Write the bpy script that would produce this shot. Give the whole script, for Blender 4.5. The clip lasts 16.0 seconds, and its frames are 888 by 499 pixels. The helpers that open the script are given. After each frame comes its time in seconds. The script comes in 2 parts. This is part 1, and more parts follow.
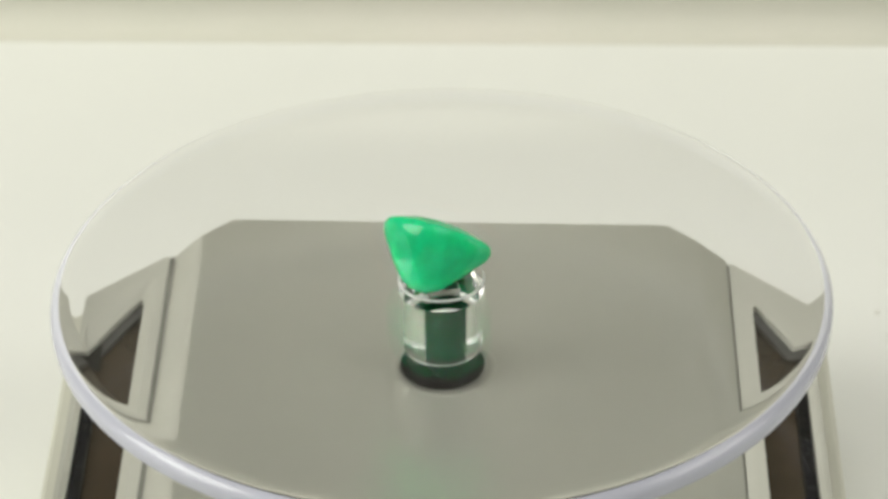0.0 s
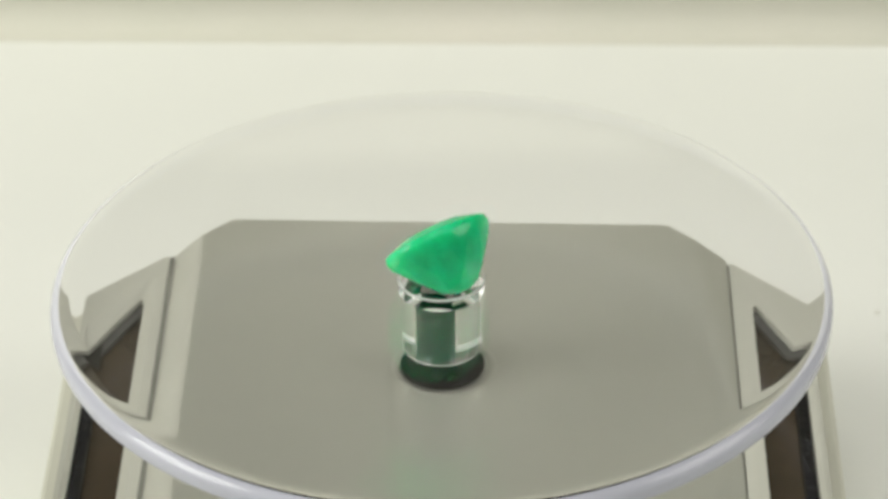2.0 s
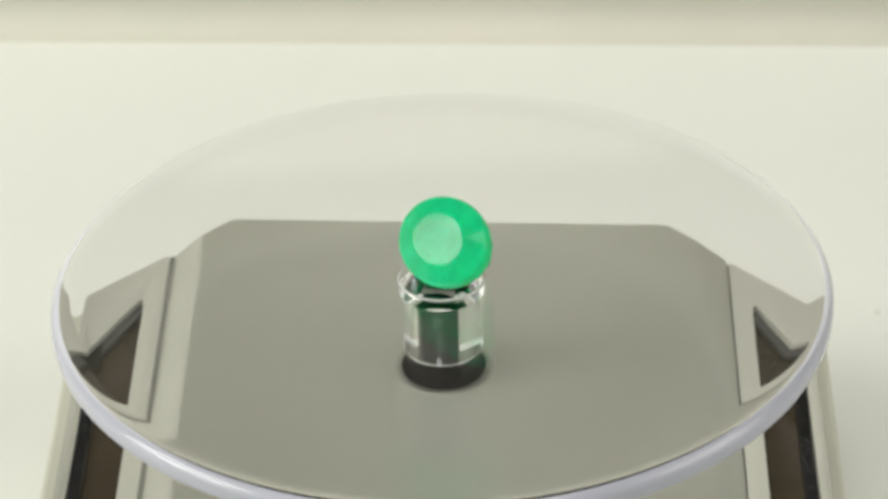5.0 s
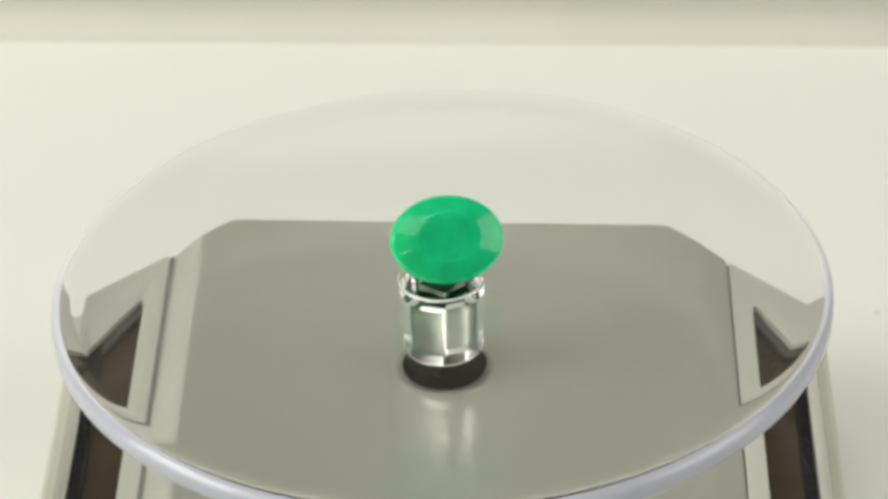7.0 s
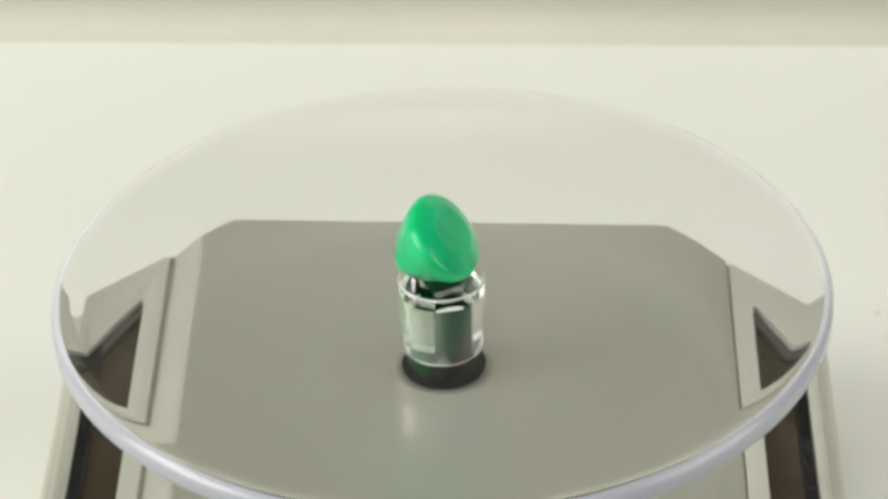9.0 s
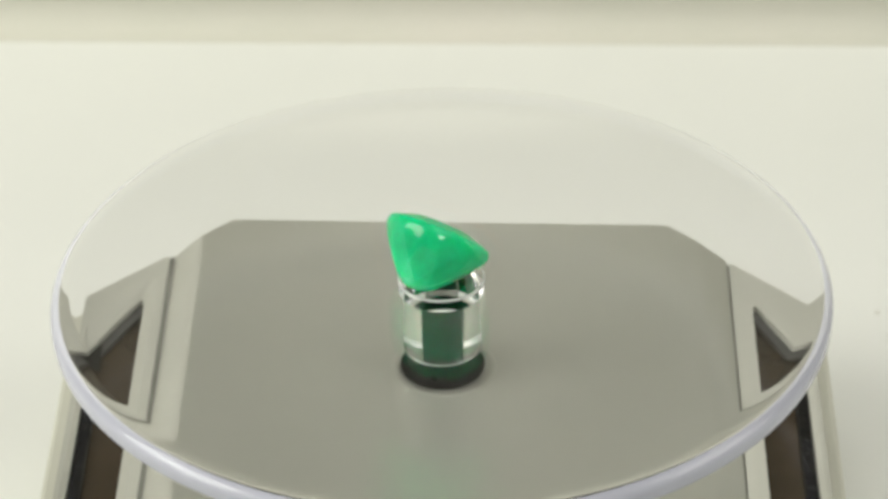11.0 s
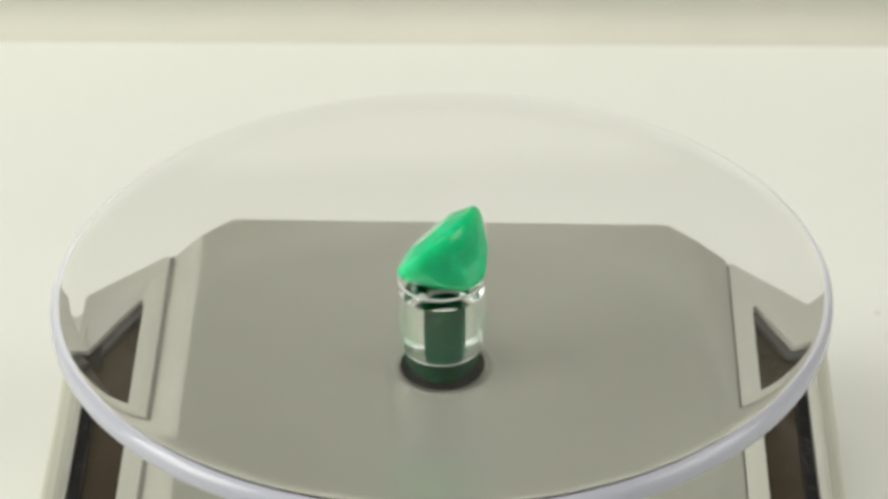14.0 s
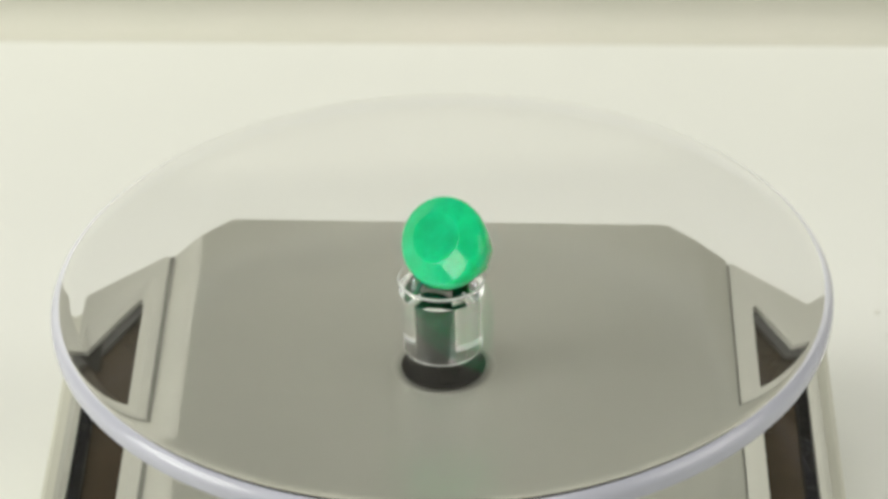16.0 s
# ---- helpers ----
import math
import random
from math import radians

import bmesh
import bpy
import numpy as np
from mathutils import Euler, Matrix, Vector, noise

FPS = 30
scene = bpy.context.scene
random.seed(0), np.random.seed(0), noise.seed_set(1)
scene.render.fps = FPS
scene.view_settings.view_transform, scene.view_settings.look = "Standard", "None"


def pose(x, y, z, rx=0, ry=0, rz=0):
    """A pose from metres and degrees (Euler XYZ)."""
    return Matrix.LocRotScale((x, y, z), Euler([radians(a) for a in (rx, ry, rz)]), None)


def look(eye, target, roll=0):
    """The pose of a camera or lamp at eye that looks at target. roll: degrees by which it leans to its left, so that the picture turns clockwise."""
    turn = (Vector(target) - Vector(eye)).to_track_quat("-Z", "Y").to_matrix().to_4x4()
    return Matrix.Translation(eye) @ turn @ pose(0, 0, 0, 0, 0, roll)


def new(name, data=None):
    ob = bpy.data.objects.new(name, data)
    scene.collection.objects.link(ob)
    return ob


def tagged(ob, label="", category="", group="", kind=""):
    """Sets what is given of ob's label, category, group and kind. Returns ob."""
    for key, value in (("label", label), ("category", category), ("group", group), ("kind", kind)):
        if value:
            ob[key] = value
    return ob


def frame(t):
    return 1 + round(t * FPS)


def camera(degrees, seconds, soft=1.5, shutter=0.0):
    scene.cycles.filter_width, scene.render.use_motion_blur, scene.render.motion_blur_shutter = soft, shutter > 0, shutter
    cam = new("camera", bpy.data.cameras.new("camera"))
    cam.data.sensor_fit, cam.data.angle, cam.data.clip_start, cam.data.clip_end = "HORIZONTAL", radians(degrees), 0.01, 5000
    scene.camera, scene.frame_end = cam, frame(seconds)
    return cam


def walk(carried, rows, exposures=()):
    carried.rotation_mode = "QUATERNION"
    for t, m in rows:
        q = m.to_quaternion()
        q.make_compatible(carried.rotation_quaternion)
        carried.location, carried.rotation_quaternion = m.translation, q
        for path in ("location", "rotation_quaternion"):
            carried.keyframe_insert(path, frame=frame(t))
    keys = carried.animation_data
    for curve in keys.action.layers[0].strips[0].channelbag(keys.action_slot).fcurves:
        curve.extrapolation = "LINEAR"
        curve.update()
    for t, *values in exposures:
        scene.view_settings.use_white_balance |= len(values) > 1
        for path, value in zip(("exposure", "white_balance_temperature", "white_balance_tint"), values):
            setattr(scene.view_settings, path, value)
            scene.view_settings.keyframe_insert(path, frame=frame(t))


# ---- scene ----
cam = camera(14.503, 16.0, soft=3.5)
EYE = (0.0, -0.37115, 0.28835)
AIM = (0.00033, 0.00207, 0.04311)
walk(cam, [(0.0, look(EYE, AIM, 0.32)), (16.0, look(EYE, AIM, 0.32))],
     exposures=[(0.0, 0.0), (16.0, 0.0)])
# focused on the stone; the board behind falls out of focus
cam.data.dof.use_dof, cam.data.dof.focus_distance, cam.data.dof.aperture_fstop = True, 0.437, 40.0

# ---- measures, in metres ----
PLATE_Z = 0.040            # top of the clear plate above the table
PLATE_R, PLATE_T, RIM_W, RIM_H = 0.050, 0.0033, 0.0032, 0.0019
BASE_TOP = 0.0237
BASE_YAW, BASE_X = -0.846, 0.00072
BACK, FRONT, SIDE, CUT = 0.0347, -0.060, 0.0486, 0.0186
PANEL_IN, PANEL_OUT, GROOVE = 0.0408, 0.0472, 0.0378
WALL_Y, BEND, BOARD = 0.1345, 0.005, 0.098
TURN, PHASE = 0.5582, -3.6066   # radians a second, radians at the start
AXIS = Matrix.Translation((0.0, 0, PLATE_Z)) @ Matrix.Rotation(-0.0127, 4, "X") @ Matrix.Rotation(-0.0256, 4, "Y")
# the plate sits a little askew on its spindle and so wobbles as it turns
ASKEW = Matrix.Rotation(0.0105, 4, Vector((-math.sin(radians(165)), math.cos(radians(165)), 0)))

STAND_POSE = Matrix.Translation((BASE_X, 0, 0)) @ Matrix.Rotation(radians(BASE_YAW), 4, "Z")

# ---- light ----
world = bpy.data.worlds.new("world")
scene.world = world
world.use_nodes = True
world.node_tree.nodes["Background"].inputs[0].default_value = (0.9, 0.95, 1.0, 1)
world.node_tree.nodes["Background"].inputs[1].default_value = 0.1


def area(name, eye, target, sx, sy, watts, colour):
    lamp = bpy.data.lights.new(name, "AREA")
    lamp.shape, lamp.size, lamp.size_y, lamp.energy, lamp.color = "RECTANGLE", sx, sy, watts, colour
    ob = new(name, lamp)
    ob.matrix_world = look(eye, target)
    return ob


area("ceiling_lamp", (-0.05, -0.30, 1.335), (-0.05, -0.30, 0), 0.9, 0.7, 5.5, (1.0, 0.99, 0.905))
area("left_softbox", (-0.66, -0.14, 0.42), (0, 0, 0.05), 0.45, 0.45, 4.75, (1.0, 0.99, 0.91))
area("right_softbox", (0.66, -0.10, 0.47), (0, 0, 0.05), 0.45, 0.45, 2.15, (1.0, 0.985, 0.92))
area("front_softbox", (-0.26, -0.66, 0.52), (0, 0, 0.05), 0.10, 0.10, 0.36, (0.95, 0.97, 1.0))


# ---- materials ----
def material(name, colour, rough=0.5, metal=0.0, **more):
    m = bpy.data.materials.new(name)
    m.use_nodes = True
    b = m.node_tree.nodes["Principled BSDF"]
    b.inputs["Base Color"].default_value = (*colour, 1)
    b.inputs["Roughness"].default_value = rough
    b.inputs["Metallic"].default_value = metal
    for key, value in more.items():
        b.inputs[key.replace("_", " ")].default_value = value
    return m


def add(m, kind, **values):
    n = m.node_tree.nodes.new(kind)
    for key, value in values.items():
        n.inputs[key.replace("_", " ")].default_value = value
    return n


def grain(m, scale, low, high, bump=0.0, bump_scale=0.0, rough=None, stretch=(1, 1, 1), detail=4.0):
    """Vary the colour between low and high at one scale, relief and gloss at a finer one."""
    links, b = m.node_tree.links, m.node_tree.nodes["Principled BSDF"]
    co = m.node_tree.nodes.new("ShaderNodeTexCoord")
    mp = m.node_tree.nodes.new("ShaderNodeMapping")
    mp.inputs["Scale"].default_value = stretch
    links.new(co.outputs["Object"], mp.inputs[0])
    n = add(m, "ShaderNodeTexNoise", Scale=scale, Detail=detail, Roughness=0.6)
    links.new(mp.outputs[0], n.inputs["Vector"])
    ramp = m.node_tree.nodes.new("ShaderNodeValToRGB")
    ramp.color_ramp.elements[0].position, ramp.color_ramp.elements[1].position = 0.3, 0.7
    ramp.color_ramp.elements[0].color, ramp.color_ramp.elements[1].color = (*low, 1), (*high, 1)
    links.new(n.outputs["Fac"], ramp.inputs[0])
    links.new(ramp.outputs[0], b.inputs["Base Color"])
    if bump or rough:
        f = add(m, "ShaderNodeTexNoise", Scale=bump_scale or scale * 8, Detail=3.0)
        links.new(mp.outputs[0], f.inputs["Vector"])
    if bump:
        k = add(m, "ShaderNodeBump", Strength=bump, Distance=0.0002)
        links.new(f.outputs["Fac"], k.inputs["Height"])
        links.new(k.outputs[0], b.inputs["Normal"])
    if rough:
        r = m.node_tree.nodes.new("ShaderNodeMapRange")
        r.inputs["To Min"].default_value, r.inputs["To Max"].default_value = rough
        links.new(f.outputs["Fac"], r.inputs["Value"])
        links.new(r.outputs[0], b.inputs["Roughness"])
    return m


PAPER = grain(material("white_paper", (0.80, 0.80, 0.755), 0.75), 9, (0.725, 0.735, 0.698), (0.75, 0.758, 0.72), 0.15, 900)
BOARDING = grain(material("beige_board", (0.72, 0.69, 0.61), 0.85), 12, (0.57, 0.575, 0.495), (0.645, 0.62, 0.558), 0.1, 500)
WALL = grain(material("grey_wall_paint", (0.5, 0.5, 0.475), 0.85), 5, (0.31, 0.31, 0.29), (0.34, 0.34, 0.32), 0.1, 500)
DIM = grain(material("warm_grey_wall_paint", (0.25, 0.25, 0.24), 0.85), 5, (0.45, 0.43, 0.385), (0.48, 0.46, 0.415), 0.1, 500)
CEIL = material("white_ceiling_paint", (0.5, 0.5, 0.49), 0.9)
SATIN = grain(material("satin_silver_paint", (0.36, 0.36, 0.33), 0.28, 0.68), 25, (0.452, 0.457, 0.40), (0.48, 0.485, 0.425), 0.0, 60, (0.285, 0.32))
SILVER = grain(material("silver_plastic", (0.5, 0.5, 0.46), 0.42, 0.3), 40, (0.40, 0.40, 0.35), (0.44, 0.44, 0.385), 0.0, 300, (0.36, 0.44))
SKIRT = grain(material("dull_silver_plastic", (0.3, 0.3, 0.26), 0.5, 0.2), 40, (0.54, 0.54, 0.465), (0.58, 0.58, 0.50), 0.0, 300, (0.42, 0.5))
RECESS_SHADE = material("painted_recess_shade", (0.05, 0.05, 0.045), 0.6)
TRENCH = grain(material("grey_plastic_groove", (0.2, 0.2, 0.18), 0.6), 60, (0.18, 0.18, 0.16), (0.23, 0.23, 0.2))
CELL = grain(material("brown_solar_cell", (0.034, 0.025, 0.015), 0.14), 120, (0.032, 0.024, 0.014), (0.042, 0.031, 0.019), 0.0, 0, None)
BLACK = grain(material("black_plastic", (0.012, 0.012, 0.012), 0.22), 200, (0.008, 0.008, 0.008), (0.014, 0.014, 0.013), 0.0, 300, (0.2, 0.28))
MATT = material("matt_black_plastic", (0.003, 0.0035, 0.0035), 0.6, 0, Specular_IOR_Level=0.08)
JET = grain(material("jet_black_plastic", (0.003, 0.003, 0.003), 0.12, 0, Specular_IOR_Level=0.12), 200, (0.002, 0.002, 0.002), (0.005, 0.005, 0.0048), 0.0, 300, (0.1, 0.16))
GLOSS = grain(material("glossy_black_sealant", (0.004, 0.004, 0.004), 0.08, 0, Specular_IOR_Level=0.5), 200, (0.003, 0.003, 0.003), (0.006, 0.006, 0.006), 0.9, 420)
CLEAR = material("clear_acrylic", (1, 1, 1), 0.0, 0, IOR=1.49, Transmission_Weight=1.0)
# slightly rough moulded edges; their whitish body paints the lamplight they catch
EDGE = material("moulded_edge_painted_highlight", (0.92, 0.95, 0.93), 0.2, 0, IOR=1.49, Transmission_Weight=0.5)
# lavender diffuse tint stands in for light trapped in the clear rim
RIM = material("acrylic_edge_painted_glow", (0.83, 0.845, 0.98), 0.13, 0, IOR=1.49, Transmission_Weight=0.45)
SCRATCH = material("scuffed_acrylic", (0.6, 0.6, 0.55), 0.5)
SPECK = material("grey_speck", (0.6, 0.6, 0.55), 0.8)
EMERALD = grain(material("milky_emerald", (0.0, 0.5, 0.2), 0.04, 0, IOR=1.57, Specular_IOR_Level=0.22, Transmission_Weight=0.07, Subsurface_Weight=1.0,
                         Subsurface_Scale=0.005), 230, (0.008, 0.43, 0.18), (0.012, 0.64, 0.285), 0.04, 700, None)
EMERALD.node_tree.nodes["Principled BSDF"].inputs["Subsurface Radius"].default_value = (0.05, 1.0, 0.5)


def veils(m):
    """Pale cloudy veils and pinpoints inside the stone."""
    links, b = m.node_tree.links, m.node_tree.nodes["Principled BSDF"]
    old = b.inputs["Base Color"].links[0].from_socket
    co = m.node_tree.nodes.new("ShaderNodeTexCoord")
    for scale, low, high, colour, much in ((420, 0.52, 0.75, (0.02, 0.46, 0.22, 1), 0.45), (300, 0.56, 0.72, (0.0, 0.24, 0.115, 1), 0.6), (2600, 0.70, 0.78, (0.2, 0.7, 0.45, 1), 0.7)):
        n = add(m, "ShaderNodeTexNoise", Scale=scale, Detail=5.0, Roughness=0.65, Distortion=0.8)
        links.new(co.outputs["Object"], n.inputs["Vector"])
        r = m.node_tree.nodes.new("ShaderNodeMapRange")
        r.inputs["From Min"].default_value, r.inputs["From Max"].default_value, r.inputs["To Max"].default_value = low, high, much
        links.new(n.outputs["Color" if scale == 300 else "Fac"], r.inputs["Value"])
        x = m.node_tree.nodes.new("ShaderNodeMix")
        x.data_type = "RGBA"
        links.new(r.outputs[0], x.inputs["Factor"])
        links.new(old, x.inputs[6])
        x.inputs[7].default_value = colour
        old = x.outputs[2]
    links.new(old, b.inputs["Base Color"])


veils(EMERALD)


# ---- building blocks ----
def solid(name, bm, mat, smooth=False):
    bmesh.ops.recalc_face_normals(bm, faces=bm.faces)
    mesh = bpy.data.meshes.new(name)
    bm.to_mesh(mesh)
    bm.free()
    for m in mat if isinstance(mat, (list, tuple)) else (mat,):
        mesh.materials.append(m)
    for p in mesh.polygons:
        p.use_smooth = smooth
    return new(name, mesh)


def part(name, bm, mat, parent, label="", smooth=False):
    ob = solid(name, bm, mat, smooth)
    ob.parent = parent
    return tagged(ob, label)


def box(x0, x1, y0, y1, z0, z1, bevel=0.0, segments=2):
    bm = bmesh.new()
    bmesh.ops.create_cube(bm, size=1)
    for v in bm.verts:
        v.co = ((x0 + x1) / 2 + v.co.x * (x1 - x0), (y0 + y1) / 2 + v.co.y * (y1 - y0), (z0 + z1) / 2 + v.co.z * (z1 - z0))
    if bevel:
        bmesh.ops.bevel(bm, geom=bm.edges[:], offset=bevel, segments=segments, profile=0.5, affect="EDGES")
    return bm


def lathe(profile, n=128, closed=True):
    """Turn a profile of (radius, height) about z; radius 0 makes a pole."""
    bm = bmesh.new()
    rings = []
    for r, z in profile:
        if r < 1e-7:
            rings.append([bm.verts.new((0, 0, z))])
        else:
            rings.append([bm.verts.new((r * math.cos(2 * math.pi * i / n), r * math.sin(2 * math.pi * i / n), z)) for i in range(n)])
    pairs = list(zip(rings, rings[1:])) + ([(rings[-1], rings[0])] if closed else [])
    for a, b in pairs:
        for i in range(n):
            j = (i + 1) % n
            f = [a[i % len(a)], a[j % len(a)], b[j % len(b)], b[i % len(b)]]
            f = [v for k, v in enumerate(f) if v not in f[:k]]
            if len(f) > 2:
                bm.faces.new(f)
    return bm


def arc(cx, cz, r, a0, a1, n):
    return [(cx + r * math.cos(radians(a0 + (a1 - a0) * i / n)), cz + r * math.sin(radians(a0 + (a1 - a0) * i / n))) for i in range(n + 1)]


def prism(outline, z0, z1, bevel=0.0, segments=3, vertical=0.0):
    """An upright prism on a plan outline, its corners rounded by vertical, its upper edge by bevel."""
    bm = bmesh.new()
    low = [bm.verts.new((x, y, z0)) for x, y in outline]
    high = [bm.verts.new((x, y, z1)) for x, y in outline]
    n = len(low)
    bm.faces.new(low[::-1])
    bm.faces.new(high)
    for i in range(n):
        bm.faces.new((low[i], low[(i + 1) % n], high[(i + 1) % n], high[i]))
    if vertical:
        bmesh.ops.bevel(bm, geom=[e for e in bm.edges if abs(e.verts[0].co.z - e.verts[1].co.z) > 1e-6], offset=vertical, segments=4, profile=0.5, affect="EDGES")
    if bevel:
        bmesh.ops.bevel(bm, geom=[e for e in bm.edges if min(v.co.z for v in e.verts) > z1 - 1e-6], offset=bevel, segments=segments, profile=0.5, affect="EDGES")
    return bm


def rounded(points, radii, n=4):
    """A plan outline with each corner rounded by its own radius."""
    out = []
    for i, (p, r) in enumerate(zip(points, radii)):
        p, a, b = Vector(p), Vector(points[i - 1]), Vector(points[(i + 1) % len(points)])
        u, v = (a - p).normalized(), (b - p).normalized()
        half = u.angle(v) / 2
        cut = r / math.tan(half)
        p0, p1 = p + u * cut, p + v * cut
        for k in range(n + 1):
            f = k / n
            q = p0 * (1 - f) ** 2 + p * (2 * f * (1 - f)) + p1 * f ** 2
            out.append((q.x, q.y))
    return out


def frame_ring(outer, inner, z0, z1, dip):
    """A raised frame between two outlines with as many corners each."""
    bm = bmesh.new()
    n = len(outer)
    # the half of the bar beside the opening slopes down to it
    middle = [(a * 0.5 + c * 0.5, b * 0.5 + d * 0.5) for (a, b), (c, d) in zip(outer, inner)]
    rows = [[bm.verts.new((x, y, z)) for x, y in o] for o, z in ((outer, z0), (outer, z1), (middle, z1), (inner, z1 - dip), (inner, z0))]
    for a, b in zip(rows, rows[1:] + rows[:1]):
        for i in range(n):
            bm.faces.new((a[i], a[(i + 1) % n], b[(i + 1) % n], b[i]))
    return bm


# ---- the setting ----
def setting():
    tagged(solid("tabletop", box(-0.9, 0.9, -0.9, WALL_Y - BEND, -0.02, 0), PAPER), "smooth matt white tabletop", "table", kind="structure")
    # the board meets the table by a tight rounded bend
    bm = bmesh.new()
    rows = [(WALL_Y - BEND + BEND * math.sin(radians(a)), BEND - BEND * math.cos(radians(a))) for a in range(0, 91, 9)] + [(WALL_Y, BOARD), (WALL_Y + 0.012, BOARD), (WALL_Y + 0.012, -0.02), (WALL_Y - BEND, -0.02)]
    vs = [[bm.verts.new((x, y, z)) for y, z in rows] for x in (-0.9, 0.9)]
    for i in range(len(rows)):
        j = (i + 1) % len(rows)
        bm.faces.new((vs[0][i], vs[0][j], vs[1][j], vs[1][i]))
    for v in vs:
        bm.faces.new(v)
    north = solid("backboard", bm, BOARDING)
    for p in north.data.polygons:
        p.use_smooth = 0.02 < p.normal.z < 0.999
    tagged(north, "low pale beige board behind the white tabletop", "board", kind="structure")
    tagged(solid("wall_north", box(-0.9, 0.9, 1.2, 1.25, -0.02, 1.4), DIM), "plain warm grey wall", "wall", kind="structure")
    tagged(solid("floor", box(-0.9, 0.9, WALL_Y + 0.012, 1.2, -0.04, -0.02), WALL), "plain grey floor", "floor", kind="structure")
    tagged(solid("wall_south", box(-0.9, 0.9, -0.95, -0.9, -0.02, 1.4), WALL), "plain grey wall", "wall", kind="structure")
    tagged(solid("wall_west", box(-0.95, -0.9, -0.95, 1.25, -0.02, 1.4), WALL), "plain grey wall", "wall", kind="structure")
    tagged(solid("wall_east", box(0.9, 0.95, -0.95, 1.25, -0.02, 1.4), WALL), "plain grey wall", "wall", kind="structure")
    tagged(solid("ceiling", box(-0.95, 0.95, -0.95, 1.25, 1.4, 1.45), CEIL), "plain white ceiling", "ceiling", kind="structure")


# ---- the turntable ----
def octagon(side, back, front, cut):
    return [(-side, front + cut), (-side + cut, front), (side - cut, front), (side, front + cut),
            (side, back - cut), (side - cut, back), (-side + cut, back), (-side, back - cut)]


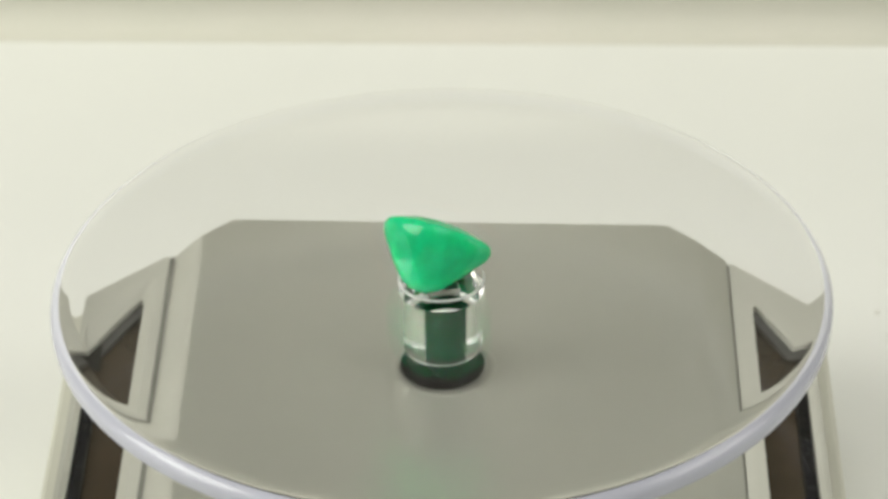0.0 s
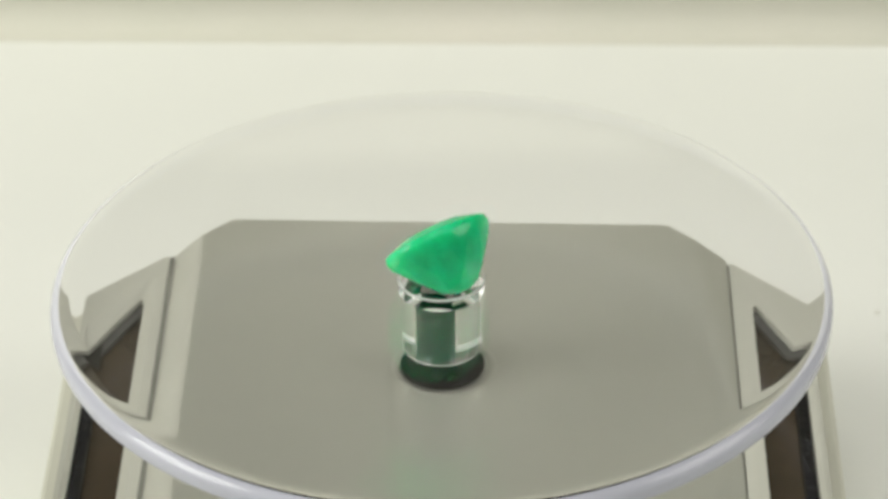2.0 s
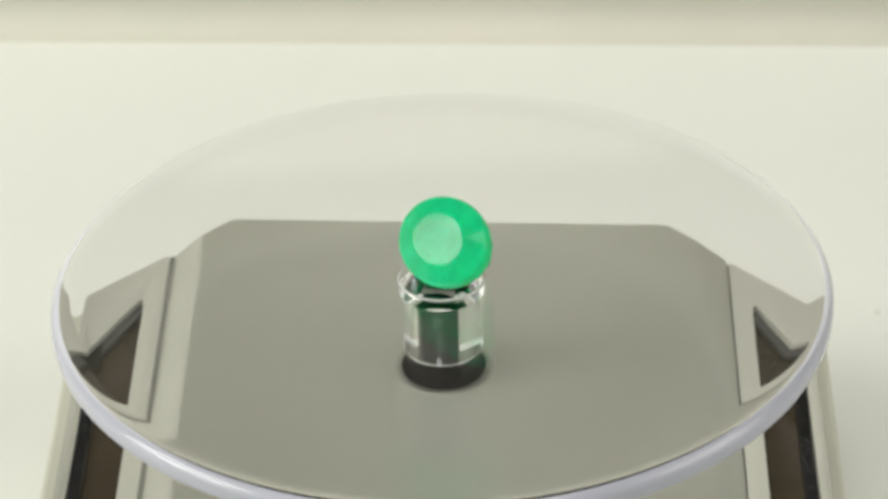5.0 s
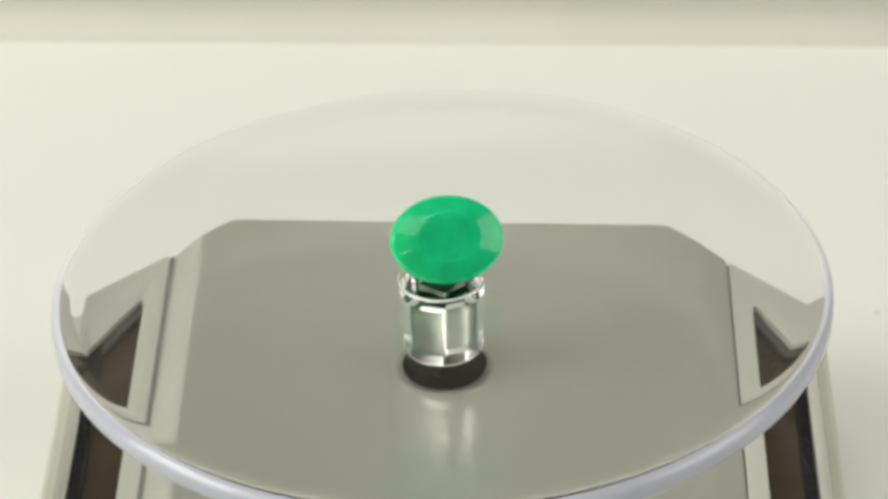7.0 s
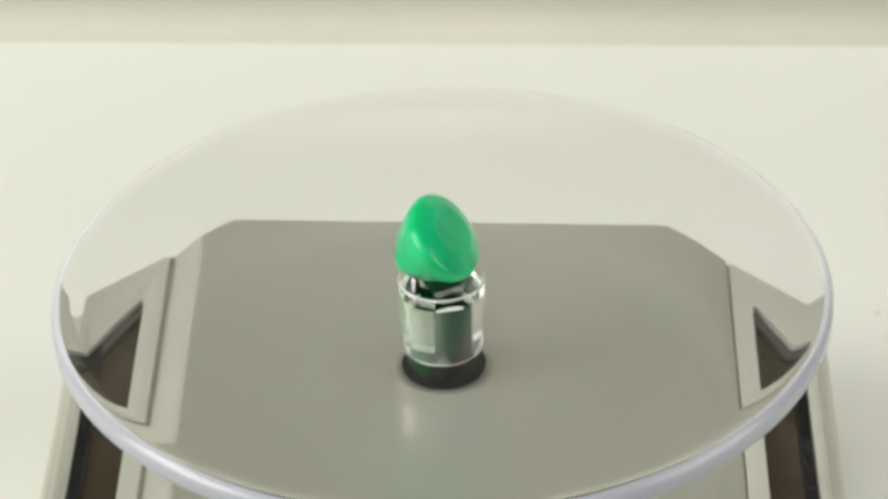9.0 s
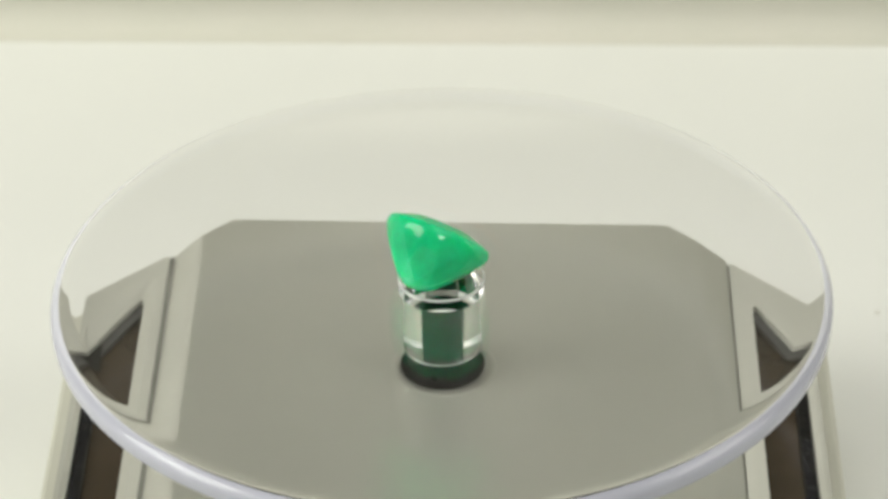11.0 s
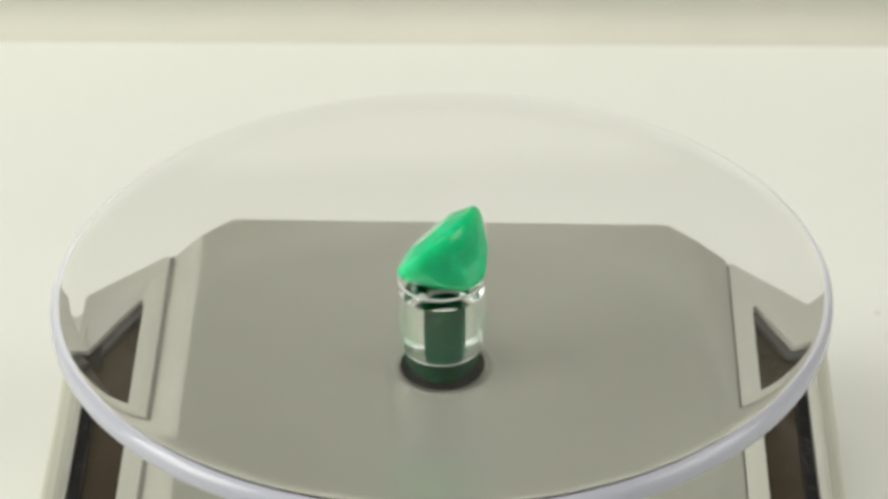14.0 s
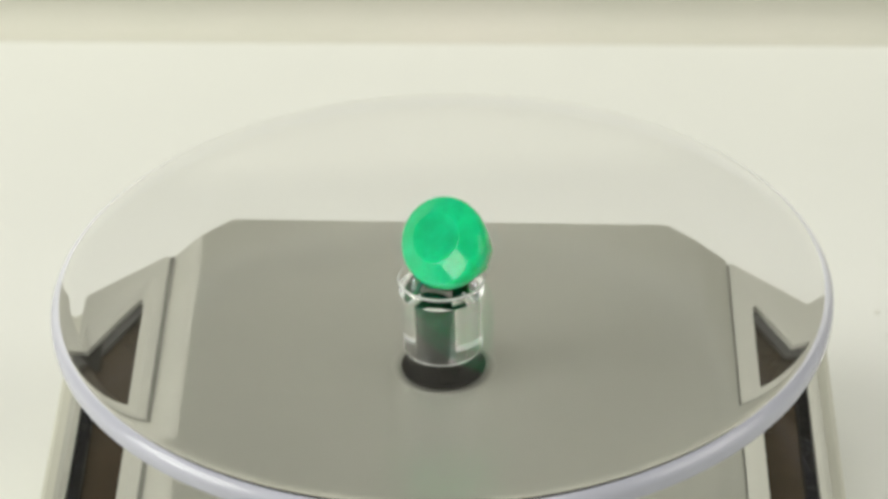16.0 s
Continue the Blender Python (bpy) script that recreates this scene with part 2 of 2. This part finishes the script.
def turntable():
    stand = tagged(new("display_turntable"), "silver solar display turntable with a round clear plate", "turntable")
    top = BASE_TOP
    stand.matrix_basis = STAND_POSE
    body = stand
    # lower shell with a skirt, below the level of the cells
    part("shell", prism(octagon(SIDE, BACK, FRONT, CUT), 0.003, top - 0.0022, 0, 1, 0.0008), SILVER, body)
    part("skirt", prism(octagon(SIDE + 0.0023, BACK + 0.0005, FRONT - 0.001, CUT + 0.001), 0.0012, 0.0205, 0.0006, 2, 0.001), SKIRT, body)
    for x in (-0.035, 0.035):
        for y in (FRONT + 0.02, BACK - 0.012):
            foot = part("foot", lathe([(0, 0), (0.004, 0), (0.0045, 0.0015), (0, 0.0015)], 32, False), BLACK, body, "round black rubber foot")
            foot.location = (x, y, 0)
    # centre deck with sloping flanks, between the two cell bays
    bm = bmesh.new()
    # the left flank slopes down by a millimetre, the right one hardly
    prof = [(-GROOVE, -0.0021), (-GROOVE, -0.0008), (-GROOVE + 0.0003, -0.0006), (-GROOVE + 0.0028, 0.00046), (-GROOVE + 0.0034, 0.00065), (-GROOVE + 0.0040, 0.00076), (-GROOVE + 0.0048, 0.0008)]
    prof = prof + [(GROOVE - 0.0046, 0.0008), (GROOVE - 0.0038, 0.00078), (GROOVE - 0.0032, 0.0007), (GROOVE - 0.0003, 0.0002), (GROOVE, 0.0), (GROOVE, -0.0021)]
    lim = lambda x: BACK - max(0, abs(x) - (SIDE - CUT))
    limf = lambda x: FRONT + max(0, abs(x) - (SIDE - CUT))
    xs = []
    for (x0, z0), (x1, z1) in zip(prof, prof[1:]):
        xs.append((x0, z0))
        for c in (-(SIDE - CUT), SIDE - CUT):
            if x0 < c < x1:
                xs.append((c, z0 + (z1 - z0) * (c - x0) / (x1 - x0)))
    xs.append(prof[-1])
    rows = []
    for dy, dz in ((0.0, None), (0.0, -0.0003), (0.0003, 0.0)):
        rows.append([(x, lim(x) - dy, top + (z + dz if dz is not None else -0.0021)) for x, z in xs])
    for dy, dz in ((0.0003, 0.0), (0.0, -0.0003), (0.0, None)):
        rows.append([(x, limf(x) + dy, top + (z + dz if dz is not None else -0.0021)) for x, z in xs])
    rows = [[bm.verts.new(v) for v in r] for r in rows]
    for r0, r1 in zip(rows, rows[1:] + rows[:1]):
        for i in range(len(xs) - 1):
            bm.faces.new((r0[i], r0[i + 1], r1[i + 1], r1[i]))
    bm.faces.new([r[0] for r in rows])
    bm.faces.new([r[-1] for r in rows])
    bmesh.ops.remove_doubles(bm, verts=bm.verts[:], dist=1e-6)
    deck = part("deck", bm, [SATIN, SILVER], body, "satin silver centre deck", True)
    # the left flank's reflected brightness is painted in with the lighter silver
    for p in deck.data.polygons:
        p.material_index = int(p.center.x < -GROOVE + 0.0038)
    deck.data.set_sharp_from_angle(angle=radians(28))
    # cell bays: a frame round a sunk brown cell
    for s in (-1, 1):
        def side(points):
            return [(s * x, y) for x, y in points]
        g = GROOVE + 0.00035
        diag = BACK - CUT + SIDE
        fdiag = FRONT + CUT - SIDE
        outer = side(rounded([(g, diag - g), (SIDE, BACK - CUT), (SIDE, FRONT + CUT), (g, fdiag + g)], (0.0004, 0.0022, 0.0022, 0.0004)))
        tip = 0.0175 + PANEL_IN
        inner = side(rounded([(PANEL_IN, tip - PANEL_IN), (PANEL_OUT, 0.0040), (PANEL_OUT, FRONT + 0.024), (PANEL_IN, FRONT + 0.018)], (0.0006, 0.0014, 0.0014, 0.0014)))
        bm = frame_ring(outer, inner, top - 0.0021, top, 0.0005 if s < 0 else 0.0001)
        bmesh.ops.bevel(bm, geom=[e for e in bm.edges if min(v.co.z for v in e.verts) > top - 1e-6 and len(set(round(f.normal.z, 1) for f in e.link_faces)) > 1],
                        offset=0.00035, segments=3, profile=0.5, affect="EDGES")
        bay = part("cell_frame", bm, SILVER, body, "silver frame round the solar cell")
        part("groove", prism(side([(GROOVE - 0.0002, diag - GROOVE + 0.0001), (g + 0.0003, diag - g - 0.0004), (g + 0.0003, fdiag + g + 0.0008), (GROOVE - 0.0002, fdiag + GROOVE + 0.0006)]), top - 0.0021, top - 0.0005), TRENCH, bay)
        part("solar_cell", prism(inner, top - 0.0026, top - 0.0019), CELL, bay, "dark brown solar cell")
        part("seal_and_shade_strip", prism(side([(PANEL_OUT - 0.0018, 0.0074), (PANEL_OUT - 0.00002, 0.0040), (PANEL_OUT - 0.00002, FRONT + 0.025), (PANEL_OUT - 0.0018, FRONT + 0.025)]),
                             top - 0.0020, top - 0.0010, 0.0003, 3), GLOSS, bay, "glossy black edge strip")
        # a dark slab paints the shade along the recess's slanted end
        part("seal_and_shade_strip", prism(side([(PANEL_IN + 0.0001, 0.0172), (PANEL_OUT - 0.0001, 0.0041), (PANEL_OUT - 0.0001, 0.0010), (PANEL_IN + 0.0001, 0.0142)]),
                             top - 0.0020, top - 0.0012), RECESS_SHADE, bay)
    # ring on the deck round the spindle
    ring = part("spindle_ring", lathe([(0.0056, 0.0007), (0.0069, 0.00078), (0.0068, 0.00082), (0.0064, 0.00083), (0.0057, 0.00083)], 96), SATIN, stand, "", True)
    ring.matrix_local = STAND_POSE.inverted() @ Matrix.Translation((0.0005, 0, top))
    return stand


def plate(stand):
    r, t, n = PLATE_R, PLATE_T, 256
    ro, half, low = 0.0006, 0.0021, -0.0122
    # one moulding: rounded rim, flat plate, raised lip, hub with a blind square bore
    lip = 0.0003
    prof = [(0.0046, low)] + arc(0.0046, low + 0.0005, 0.0005, -80, 0, 5) + [(0.0055, -t), (0.020, -t), (r - ro, -t)]
    prof += arc(r - ro, -t + ro, ro, -75, 0, 4) + [(r - RIM_W + RIM_W * math.cos(radians(a)), -RIM_H + RIM_H * math.sin(radians(a))) for a in range(0, 91, 2)] + [(r - RIM_W - 0.0004, 0), (0.020, 0), (0.00565, 0)]
    prof += arc(0.0053, lip - 0.0003, 0.0003, 0, 90, 6)[1:]
    bm = bmesh.new()
    rings = [[bm.verts.new((q * math.cos(2 * math.pi * i / n), q * math.sin(2 * math.pi * i / n), z)) for i in range(n)] for q, z in prof]

    def square(a):
        c, s = math.cos(a - HUB_ANGLE), math.sin(a - HUB_ANGLE)
        k = half / max(abs(c), abs(s))
        x, y = k * c, k * s
        return x * math.cos(HUB_ANGLE) - y * math.sin(HUB_ANGLE), x * math.sin(HUB_ANGLE) + y * math.cos(HUB_ANGLE)
    # the square bore is blind: the cap above it is solid
    cap = -0.0013
    bore = [[bm.verts.new((*square(2 * math.pi * i / n + HUB_ANGLE + math.pi / 4), z)) for i in range(n)] for z in (cap, low)]
    # the bore's corners fall on vertices
    for ring in rings:
        for i, v in enumerate(ring):
            q = math.hypot(v.co.x, v.co.y)
            a = 2 * math.pi * i / n + HUB_ANGLE + math.pi / 4
            v.co.x, v.co.y = q * math.cos(a), q * math.sin(a)
    rings = bore + rings
    for a, b in zip(rings, rings[1:]):
        for i in range(n):
            bm.faces.new((a[i], a[(i + 1) % n], b[(i + 1) % n], b[i]))
    bm.faces.new(rings[0])
    bm.faces.new(rings[-1])
    disc = part("plate", bm, [CLEAR, RIM, EDGE], stand, "round clear acrylic plate with a moulded hub", True)
    disc.data.set_sharp_from_angle(angle=radians(40))
    for p in disc.data.polygons:
        q = math.hypot(p.center.x, p.center.y)
        if q > r - 0.0027 and abs(p.normal.z) < 0.90:
            p.material_index = 1
        elif 0.0044 < q < 0.0056 and abs(p.normal.z) < 0.98 and (p.center.z > 0 or p.center.z < low + 0.0005):
            p.material_index = 2
        p.use_smooth = q > 0.004 and abs(p.normal.z) < 0.9998
    disc.visible_shadow = False
    # two faint scuffs in the top
    for q, ang, long, skew in ((0.0317, -1.09, 0.0009, 1.2), (0.0312, -11.153 + 3.6066, 0.0020, 1.5)):
        bm = bmesh.new()
        w = 0.00003
        vs = [bm.verts.new(v) for v in ((-long / 2, 0, 0), (0, w, 0), (long / 2, 0.0002, 0), (0, -w, 0))]
        bm.faces.new(vs)
        bmesh.ops.solidify(bm, geom=bm.faces[:], thickness=0.00002)
        sc = part("scuff", bm, SCRATCH, disc, "faint whitish scratch")
        sc.matrix_local = Matrix.Rotation(ang, 4, "Z") @ Matrix.Translation((q, 0, 0.00002)) @ Matrix.Rotation(skew, 4, "Z")
    return disc


def spindle(stand):
    z = BASE_TOP - PLATE_Z + 0.001
    bm = lathe([(0, z), (0.0054, z), (0.0055, -0.0149), (0.0054, -0.0148), (0.0047, -0.0147), (0.0045, -0.0126), (0.0044, -0.0125), (0, -0.0125)], 96, False)
    ob = part("spindle", bm, JET, stand, "black round motor spindle")
    sq = part("shaft", prism([(-0.002, -0.002), (0.002, -0.002), (0.002, 0.002), (-0.002, 0.002)], -0.0127, -0.0016, 0.0001), MATT, ob, "black square drive shaft")
    sq.matrix_local = Matrix.Rotation(HUB_ANGLE, 4, "Z")
    return ob


# ---- the gemstone ----
GEM_A, GEM_B, CROWN, PAV = 0.00744, 0.0058, 0.0017, 0.0074


def gemstone():
    """Oval mixed cut: table, star, kite and girdle facets above, a deep faceted pavilion below."""
    bm = bmesh.new()

    def ring(n, s, z, turn=0.0, my=0.0):
        return [bm.verts.new((GEM_A * s * math.cos(2 * math.pi * (i + turn) / n), GEM_B * s * math.sin(2 * math.pi * (i + turn) / n) + my, z)) for i in range(n)]
    ring(16, 0.57, CROWN, 0.5)
    ring(8, 0.84, CROWN * 0.60, 0.0)
    ring(24, 0.97, 0.00065)
    ring(24, 1.004, -0.0001, 0.5)
    ring(24, 0.97, -0.0010)
    ring(16, 0.86, -PAV * 0.30, 0.5, 0.0002)
    ring(8, 0.63, -PAV * 0.62, 0.0, 0.0004)
    ring(8, 0.34, -PAV * 0.89, 0.5, 0.0005)
    ring(8, 0.14, -PAV * 0.985, 0.0, 0.0006)
    out = bmesh.ops.convex_hull(bm, input=bm.verts[:])
    bmesh.ops.delete(bm, geom=[v for v in bm.verts if not v.link_faces], context="VERTS")
    bmesh.ops.dissolve_limit(bm, angle_limit=radians(1.0), verts=bm.verts[:], edges=bm.edges[:])
    bmesh.ops.bevel(bm, geom=bm.edges[:], offset=0.00018, segments=2, profile=0.5, affect="EDGES")
    ob = solid("gemstone", bm, EMERALD, True)
    # polished facets are plane, their worn edges round
    for p in ob.data.polygons:
        p.use_smooth = p.area < 5e-7 or abs(p.center.z) < 0.0009
    return tagged(ob, "oval faceted milky green emerald lying tilted on the clear plate", "gemstone")


def gem_rest():
    e = 0.77012
    turn = Matrix(((1, 0, 0), (0, math.sin(e), -math.cos(e)), (0, math.cos(e), math.sin(e)))).to_4x4()
    return Matrix.Translation((0.0007, -0.00014, 0.00588)) @ turn @ Matrix.Rotation(-0.0692, 4, "Z")


HUB_ANGLE = radians(45) - (PHASE + TURN * 6.72)
setting()
STAND = turntable()
PLATE = plate(STAND)
SPINDLE = spindle(STAND)
GEM = gemstone()
speck = tagged(solid("speck", lathe([(0, 0), (0.0004, 0), (0.0003, 0.0002), (0, 0.0003)], 12, False), SPECK), "tiny grey speck on the white tabletop", "speck")
speck.location = (0.0639, 0.0513, 0)


def motions():
    times = [0, 0.1, 0.2, 0.4] + [0.4 * k for k in range(2, 40)] + [15.8, 15.9, 16.0]
    spin = [(t, AXIS @ Matrix.Rotation(PHASE + TURN * t, 4, "Z") @ ASKEW) for t in times]
    inside = STAND_POSE.inverted()
    walk(PLATE, [(t, inside @ m) for t, m in spin])
    walk(SPINDLE, [(t, inside @ m) for t, m in spin])
    walk(GEM, [(t, Matrix.Translation((0.00018, 0, 0)) @ m @ gem_rest()) for t, m in spin])


motions()
